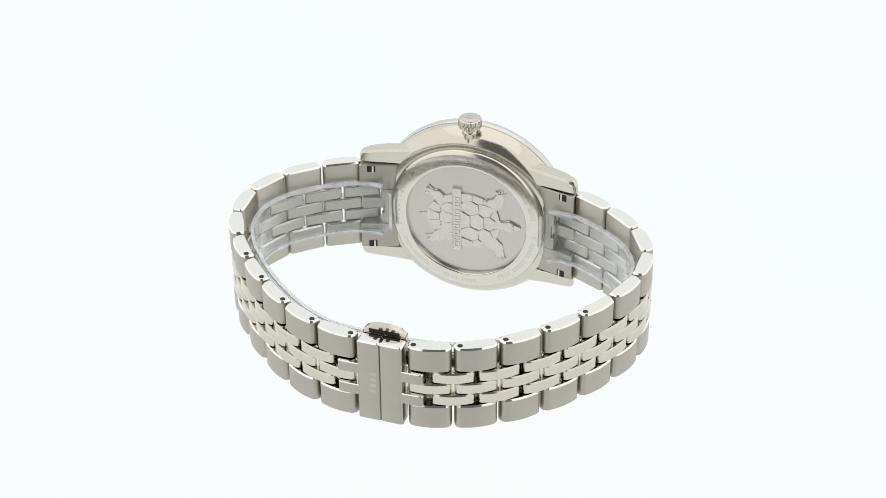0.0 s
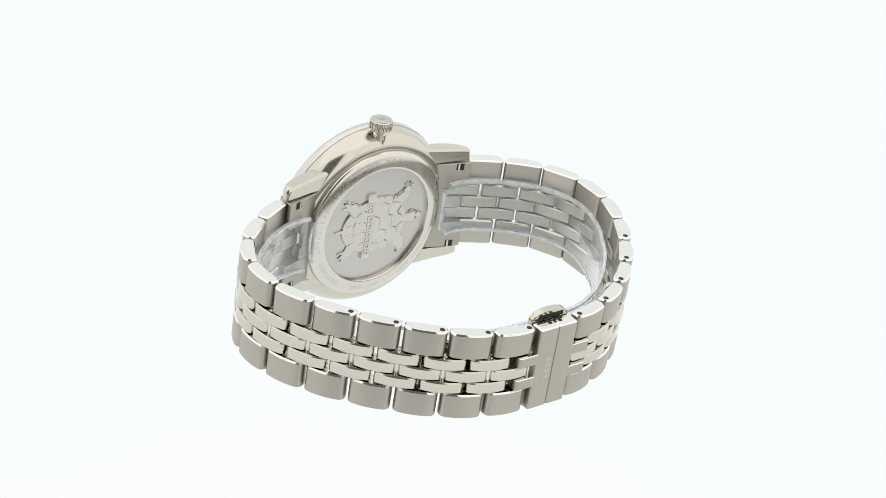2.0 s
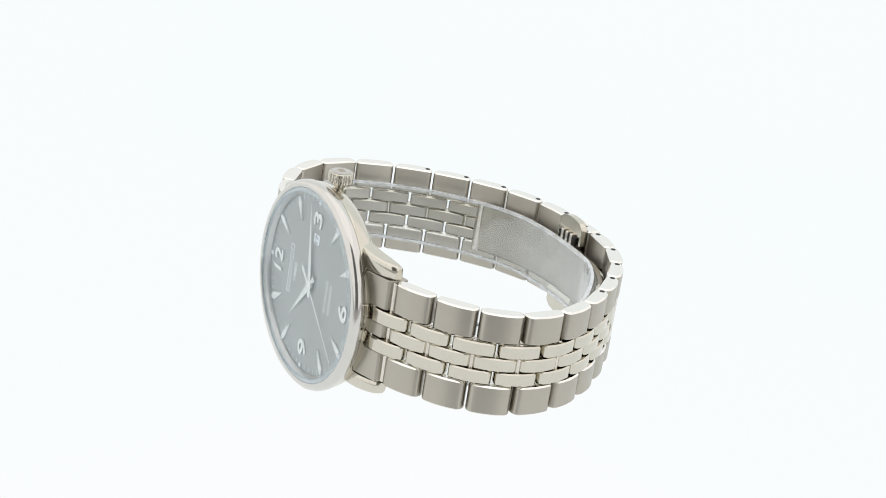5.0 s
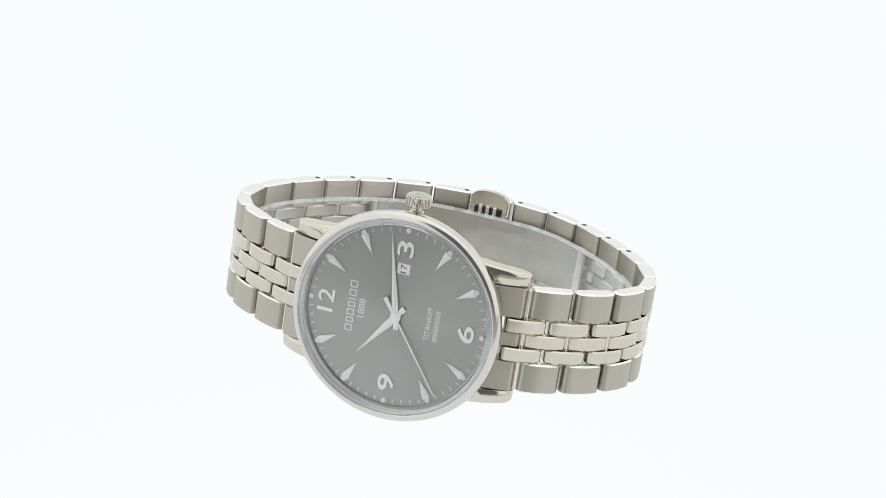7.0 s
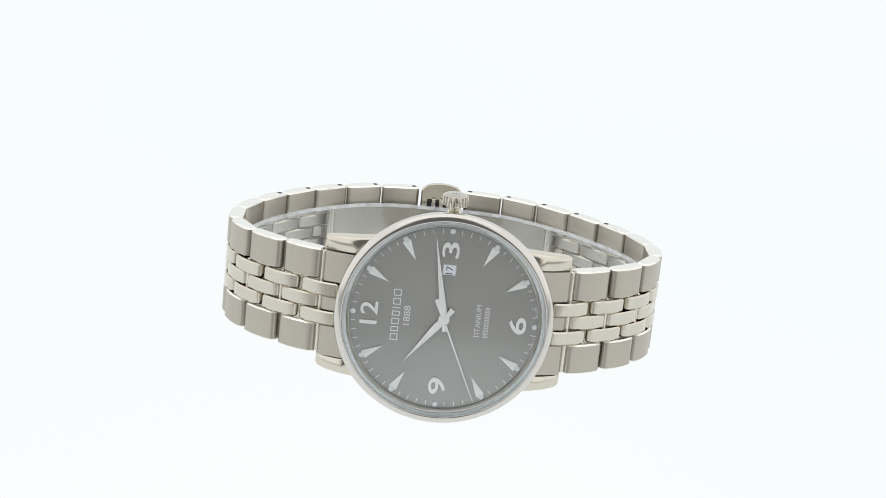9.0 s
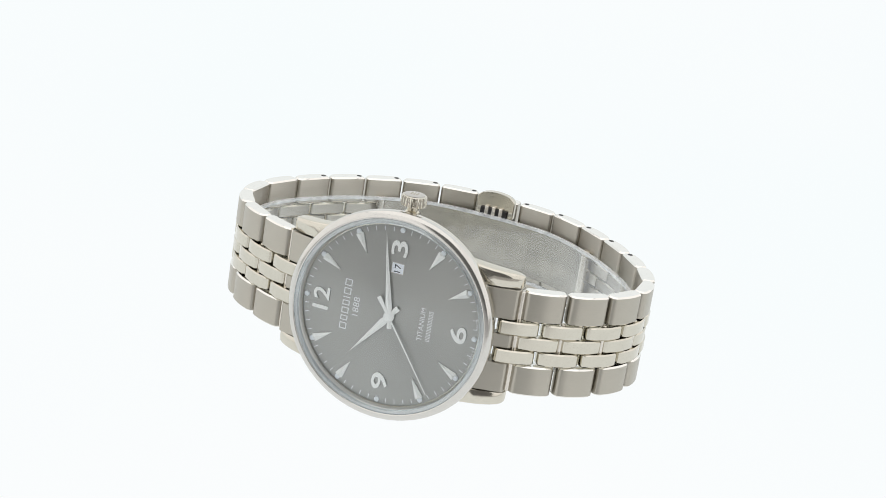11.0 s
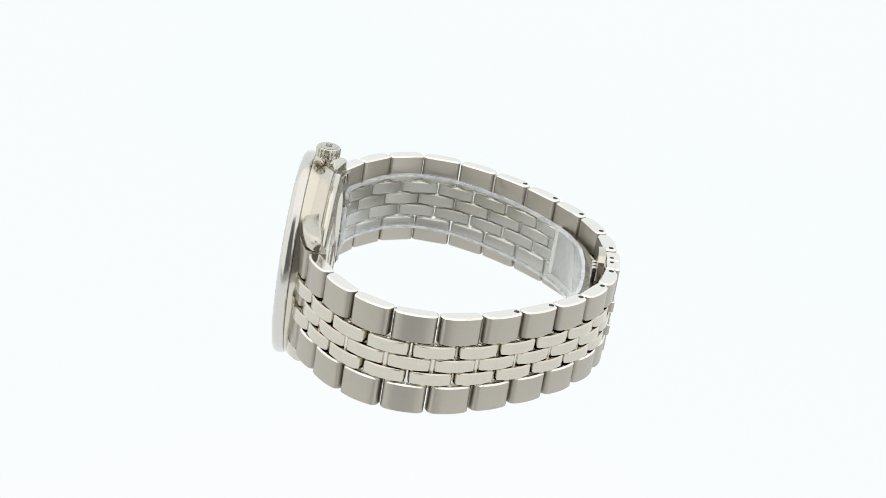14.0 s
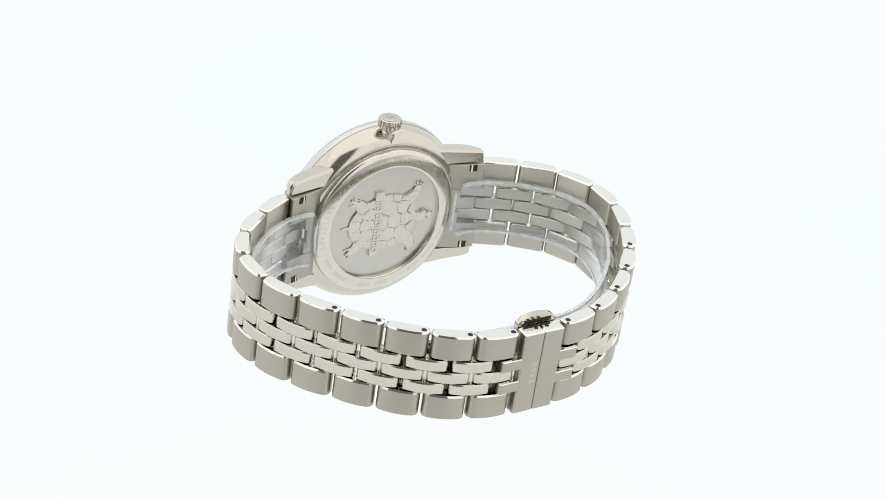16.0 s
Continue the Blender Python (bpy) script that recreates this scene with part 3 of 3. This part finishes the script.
def bracelet_side(line, count, flip, pinned):
    total = span(line)
    pitch = total / count
    joints = [along(line, k * pitch)[0] for k in range(count + 1)]
    for k in range(count):
        w = 10.25 - 1.2 * (k + 0.5) / count
        col = columns(w)
        a, b = joints[k], joints[k + 1]
        f = link_frame(a, b, flip)
        half = (b - a).length / 2 - 0.27
        t = THICK / 2
        link = part("bracelet_link", bar(bmesh.new(), *col[2], -half, half, -t + 0.25, t + 0.05, 0.6, 0.4, 0.25, 3, 0.68), [M_POLISH, M_POLISH, M_INNER], watch, place=f)
        for c in (col[0], col[4]):
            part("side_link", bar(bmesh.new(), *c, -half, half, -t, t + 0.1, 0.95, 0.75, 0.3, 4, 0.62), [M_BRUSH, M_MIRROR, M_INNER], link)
        # connectors bridge to the neighbour nearer the case
        a2 = along(line, max(0.0, (k - 0.5) * pitch))[0] if k else a - (b - a) * 0.47
        b2 = along(line, (k + 0.5) * pitch)[0]
        g = f.inverted() @ link_frame(a2, b2, flip)
        h2 = (b2 - a2).length / 2 - 0.27
        for c in (col[1], col[3]):
            part("connector", bar(bmesh.new(), *c, -h2, h2, -t + 0.2, t + 0.16, 0.6, 0.4, 0.25, 3, 0.68), [M_POLISH, M_POLISH, M_INNER], link, place=g)
        # dark hinge bar inside the gaps
        end = half + 0.27 if not flip else -half - 0.27
        bm = bar(bmesh.new(), -w * 0.42, w * 0.42, end - 0.5, end + 0.5, -0.55, 0.45, 0.45, 0.45, 0.1)
        part("hinge_bar", bm, M_STEEL, link)
        if k == 0:
            end = -end
            part("hinge_bar", bar(bmesh.new(), -w * 0.97, w * 0.97, end - 0.6, end + 0.6, -0.6, 0.6, 0.55, 0.55, 0.1), M_STEEL, link)
        if k >= count - pinned:
            y = (half - 1.05) * (-1 if flip else 1)
            # flat dark disc stands for the shade inside a pin hole
            bm = lathe([(0.52, -0.1), (0.52, 0.01), (0.45, 0.03), (0.26, 0.02), (0, 0.03)], 20)
            for s in (1, -1):
                q = bm.copy()
                moved(q, Matrix.Translation((s * w + s * 0.012, y, 0)) @ Matrix.Rotation(s * math.pi / 2, 4, "Y"))
                part("pin_hole_disc", q, M_DARK, link)
            bm.free()
    return joints


bracelet_side(SIDE_12, 10, False, 5)
bracelet_side(SIDE_6, 10, True, 5)


def end_link(sy, z0, slope):
    """The fixed piece between two lugs."""
    w = 10.15
    col = columns(w)
    bm = bmesh.new()
    t = THICK / 2
    for k, (a, b) in enumerate(col):
        lo, hi = (15.2, 22.95) if k != 1 and k != 3 else (15.2, 18.7)
        bar(bm, a, b, lo, hi, -t + 0.3 if k == 2 else -t - 1.2, t - (0.0 if k in (0, 4) else 0.1), 0.5, 0.3, 0.12)
    for a, b, hi in ((-10.1, col[1][0] - 0.1, 22.3), (col[3][1] + 0.1, 10.1, 22.3), (col[1][0] - 0.1, col[3][1] + 0.1, 18.1)):
        bar(bm, a, b, 15.3, hi, -t - 1.25, -0.3, 0.3, 0.3, 0.12)
    for v in bm.verts:
        v.co.z += z0 - (v.co.y - 22.4) * slope
        v.co.y *= sy
    ob = part("end_link", bm, M_BRUSH, watch, "brushed titanium end piece between the lugs")
    for sx in (1, -1):
        # dark block stands for the shade inside the spring-bar notch
        bm = bmesh.new()
        bar(bm, sx * 9.3 - 0.75, sx * 9.3 + 0.75, 19.6, 21.3, -0.3, 0.3, 0.15, 0.15, 0.05)
        for v in bm.verts:
            v.co.z += z0 - t - 1.05 - (v.co.y - 22.4) * slope
            v.co.y *= sy
        part("slot_shade_block", bm, M_DARK, ob)
        bm = bmesh.new()
        bar(bm, sx * 9.3 - 0.8, sx * 9.3 + 0.8, 19.9, 20.3, -0.36, 0.3, 0.12, 0.12, 0.05)
        for v in bm.verts:
            v.co.z += z0 - t - 1.1 - (v.co.y - 22.4) * slope
            v.co.y *= sy
        part("spring_bar", bm, M_POLISH, ob)


end_link(1, -4.25, 0.29)
end_link(-1, -4.6, 0.3)


def clasp():
    w = 9.0
    col = columns(w)
    t = THICK / 2
    f = Matrix.Translation((0, 0.33 * MM, -62.1 * MM)) @ Matrix.Rotation(radians(180 - 1.2), 4, "X")
    for s in (1, -1):
        bm = bmesh.new()
        bar(bm, -w, w, min(s * 0.015, s * 4.35), max(s * 0.015, s * 4.35), -t, t, 0.35, 0.3, 0.3)
        for c in (col[1], col[3]):
            bar(bm, *c, min(s * 3.6, s * 8.3), max(s * 3.6, s * 8.3), -t + 0.2, t - 0.02, 0.5, 0.4, 0.15)
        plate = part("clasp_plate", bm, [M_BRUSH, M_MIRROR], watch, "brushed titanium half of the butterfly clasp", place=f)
        for sx in (1, -1):
            # smaller dark disc, again for a shaded hole
            bm = lathe([(0.42, -0.1), (0.42, 0.01), (0.36, 0.03), (0, 0.03)], 20)
            part("pin_hole_disc", moved(bm, Matrix.Translation((sx * w + sx * 0.012, s * 1.2, -0.2)) @ Matrix.Rotation(sx * math.pi / 2, 4, "Y")), M_DARK, plate)
    # plain bars engraved on the clasp
    bm = bmesh.new()
    for k in range(4):
        bar(bm, -2.4 + k * 1.3, -1.6 + k * 1.3, 0.7, 1.9, t - 0.01, t + 0.015, 0.01, 0.005, 0.005, 1)
    part("engraved_mark", bm, M_INNER, watch, place=f)
    # squeeze wings inside the clasp
    for sx in (1, -1):
        bm = bmesh.new()
        poly = [(sx * 5.6, -4.2), (sx * 5.6, 4.2), (sx * 9.2, 4.2)]
        poly += [(sx * (9.2 + 1.5 * math.cos(radians(g))), 4.1 * math.sin(radians(g))) for g in range(75, -76, -15)]
        poly += [(sx * 9.2, -4.2)]
        prism(bm, poly, -3.1, -1.65)
        bmesh.ops.bevel(bm, geom=[e for e in bm.edges], offset=0.14, segments=1, affect="EDGES")
        wing = part("clasp_wing", bm, M_POLISH, watch, "polished squeeze tab of the clasp", place=f)
        # thin black sheet puts the wing's shaded band into the colour
        part("wing_shade_sheet", bar(bmesh.new(), min(sx * 9.05, sx * 9.95), max(sx * 9.05, sx * 9.95), -3.0, 3.0, -1.69, -1.6, 0.03, 0.03, 0.02), M_DARK, wing)
        if sx < 0:
            continue
        bm = bmesh.new()
        for y in (-1.6, 0.0, 1.6):
            bar(bm, min(sx * 5.2, sx * 7.6), max(sx * 5.2, sx * 7.6), y - 0.45, y + 0.45, -3.9, -3.05, 0.2, 0.2, 0.1)
        part("wing_hinge", bm, M_STEEL, wing)
        # black block stands for the shade behind the hinge posts
        part("wing_slot_shade", bar(bmesh.new(), min(sx * 5.0, sx * 7.2), max(sx * 5.0, sx * 7.2), -3.0, 3.0, -3.75, -3.05, 0.2, 0.2, 0.1), M_DARK, wing)


def ribbon(line_pts, half, thick, corner=0.0):
    """A curved strip across x along points of the y-z plane."""
    bm = bmesh.new()
    rings = []
    n = len(line_pts)
    total = span(line_pts)
    s = 0.0
    for k, p in enumerate(line_pts):
        a, b = line_pts[max(k - 1, 0)], line_pts[min(k + 1, n - 1)]
        d = (b - a).normalized()
        nn = V2(-d.y, d.x)
        if k:
            s += (p - line_pts[k - 1]).length
        e = min(s, total - s)
        h = half - (corner - math.sqrt(max(0.0, corner ** 2 - (corner - e) ** 2)) if corner and e < corner else 0.0)
        q, r = p + nn * thick / 2, p - nn * thick / 2
        rings.append([(-h, q.x, q.y), (h, q.x, q.y), (h, r.x, r.y), (-h, r.x, r.y)])
    return loft(bm, rings)


def inside(line, s0, s1, depth, flip, n=24):
    """Points inside the loop, depth(u) mm from the middle of the links."""
    out = []
    for k in range(n + 1):
        u = k / n
        p, d = along(line, s0 + (s1 - s0) * u)
        nn = V2(-d.y, d.x) * (-1 if not flip else 1) * -1
        c = V2(0, -30) - p
        if nn.dot(c) < 0:
            nn = -nn
        out.append(p + nn * depth(u))
    return out


def blades():
    for line, flip in ((SIDE_12, False), (SIDE_6, True)):
        total = span(line)
        pts = inside(line, total - 22.0, total - 0.5, lambda u: 2.35 + 1.1 * math.sin(math.pi / 2 * min(1, u * 1.2)), flip)
        pts.append(V2(0.38 if not flip else 0.28, pts[-1].y - 0.05))
        b = part("clasp_blade", ribbon(pts, 5.2, 0.9), M_BLADE, watch, "curved polished folding blade of the clasp")
        p = pts[0]
        bm = bar(bmesh.new(), -5.6, 5.6, -0.9, 0.9, -0.8, 0.8, 0.6, 0.6, 0.2)
        part("blade_hinge", moved(bm, Matrix.Translation((0, p.x, p.y))), M_STEEL, b)


clasp()
blades()

# ---- clear strip that keeps the bracelet round ----
strip_line = inside(SIDE_12, 0.0, span(SIDE_12), lambda u: 2.5 + 2.9 * u ** 1.6, False, 48)
strip_line += inside(SIDE_6, 0.0, span(SIDE_6), lambda u: 2.5 + 2.9 * u ** 1.6, True, 48)[::-1]
strip_line = [V2(16.2, -7.4), V2(17.8, -7.3), V2(20.0, -6.9)] + strip_line[1:-1] + [V2(-20.0, -7.2), V2(-17.8, -7.45), V2(-16.2, -7.45)]
strip = part("clear_strip", ribbon(strip_line, 5.9, 0.5, 1.6), M_FILM)
tagged(strip, "clear bent plastic strip lining the inside of the bracelet", "plastic strip")
strip.matrix_basis = BASE
strip.visible_shadow = False
# whitish bars put the plastic's bright edge highlights into the shape
for sx in (1, -1):
    bm = ribbon(strip_line[1:-1], 0.3, 0.68)
    part("strip_edge_glint", moved(bm, Matrix.Translation((sx * 5.95, 0, 0))), M_RIM, strip, "pale bar laid along the plastic's edge for its bright line")
for p in (strip_line[0], strip_line[-1]):
    bm = bar(bmesh.new(), -4.6, 4.6, p.x - 0.28, p.x + 0.28, p.y - 0.34, p.y + 0.34, 0.2, 0.2, 0.1)
    part("strip_end_glint", bm, M_RIM, strip, "pale bar laid across the plastic's end for its bright line")


def motions():
    # seconds, turn, two small tilts in degrees, and a small shift in millimetres
    rows = (
        (0, -21.77, 3.50, -2.10, -0.62, -0.90, -0.34),
        (0.5, -8.66, 3.19, 0.36, 0.30, -0.62, -0.42),
        (1, 5.51, 2.37, 0.35, 0.24, -0.35, -0.32),
        (1.5, 18.53, 1.46, 0.36, 0.21, -0.20, -0.21),
        (2, 32.65, 0.64, 0.17, 0.06, -0.03, 0.01),
        (2.5, 45.65, -0.27, -0.12, -0.20, 0.08, 0.01),
        (3, 59.59, -1.09, -0.51, -0.45, 0.08, 0.02),
        (3.5, 72.88, -1.71, -1.15, -0.61, 0.15, -0.03),
        (4, 86.79, -1.91, -1.83, -0.85, 0.25, 0.07),
        (4.5, 100.02, -1.47, -2.23, -0.96, 0.29, 0.20),
        (5, 114.59, -0.22, -1.12, -0.50, -0.14, -0.19),
        (5.32, 123.20, 1.11, 0.12, 0.04, -0.45, -0.58),
        (5.82, 134.38, 1.89, 1.85, 0.81, -0.27, -0.71),
        (6.32, 145.26, 1.14, 2.73, 1.14, -0.00, -0.67),
        (6.82, 154.00, 0.04, 2.95, 1.11, -0.13, -0.64),
        (7.5, 163.28, -0.84, 2.55, 1.28, -0.13, -0.30),
        (8, 168.99, -1.20, 2.36, 1.30, -0.10, -0.11),
        (8.5, 173.42, -1.51, 2.24, 1.19, -0.03, -0.04),
        (8.7, 174.52, -1.59, 2.21, 1.16, -0.01, -0.03),
        (8.91, 175.27, -1.65, 2.19, 1.14, -0.00, -0.02),
        (9.12, 174.52, -1.59, 2.21, 1.16, -0.01, -0.03),
        (9.32, 173.42, -1.51, 2.24, 1.19, -0.03, -0.04),
        (9.82, 168.99, -1.20, 2.36, 1.30, -0.10, -0.11),
        (10.32, 163.28, -0.84, 2.55, 1.28, -0.13, -0.30),
        (11, 154.00, 0.04, 2.95, 1.11, -0.13, -0.64),
        (11.5, 145.26, 1.14, 2.73, 1.14, -0.00, -0.67),
        (12, 134.38, 1.89, 1.85, 0.81, -0.27, -0.71),
        (12.5, 123.20, 1.11, 0.12, 0.04, -0.45, -0.58),
        (13, 108.82, -0.73, -1.55, -0.75, 0.04, 0.04),
        (13.5, 95.62, -1.84, -2.37, -0.98, 0.29, 0.17),
        (14, 81.46, -1.96, -1.66, -0.73, 0.23, 0.06),
        (14.5, 68.20, -1.52, -0.94, -0.55, 0.12, 0.00),
        (15, 54.35, -0.72, -0.33, -0.35, 0.09, 0.06),
        (15.5, 41.32, 0.13, 0.02, -0.09, 0.05, 0.02),
        (16, 27.26, 1.03, 0.29, 0.11, -0.09, -0.03),
    )
    keys = []
    for t, turn, tx, ty, dx, dy, dz in rows:
        keys.append((t, Matrix.Translation((dx * MM, dy * MM, dz * MM)) @ pose(0, 0, 0, tx, ty, 0) @ pose(0, 0, 0, 0, 0, turn) @ BASE))
    walk(watch, keys)
    walk(strip, keys)
    # the seconds pointer steps on by one mark a second, and back again when the turn runs back
    rows, mark = [(0.0, 192)], 192
    for k in range(17):
        t, stride = (0.55 + k, 6) if k < 9 else (9.27 + k - 9, -6)
        if 0.0 < t < 15.9:
            rows += [(t, mark), (t + 0.06, mark + stride)]
            mark += stride
    rows.append((16.0, mark))
    walk(second_pointer, [(t, pose(0, 0, 0, 0, 0, -a)) for t, a in rows])


motions()
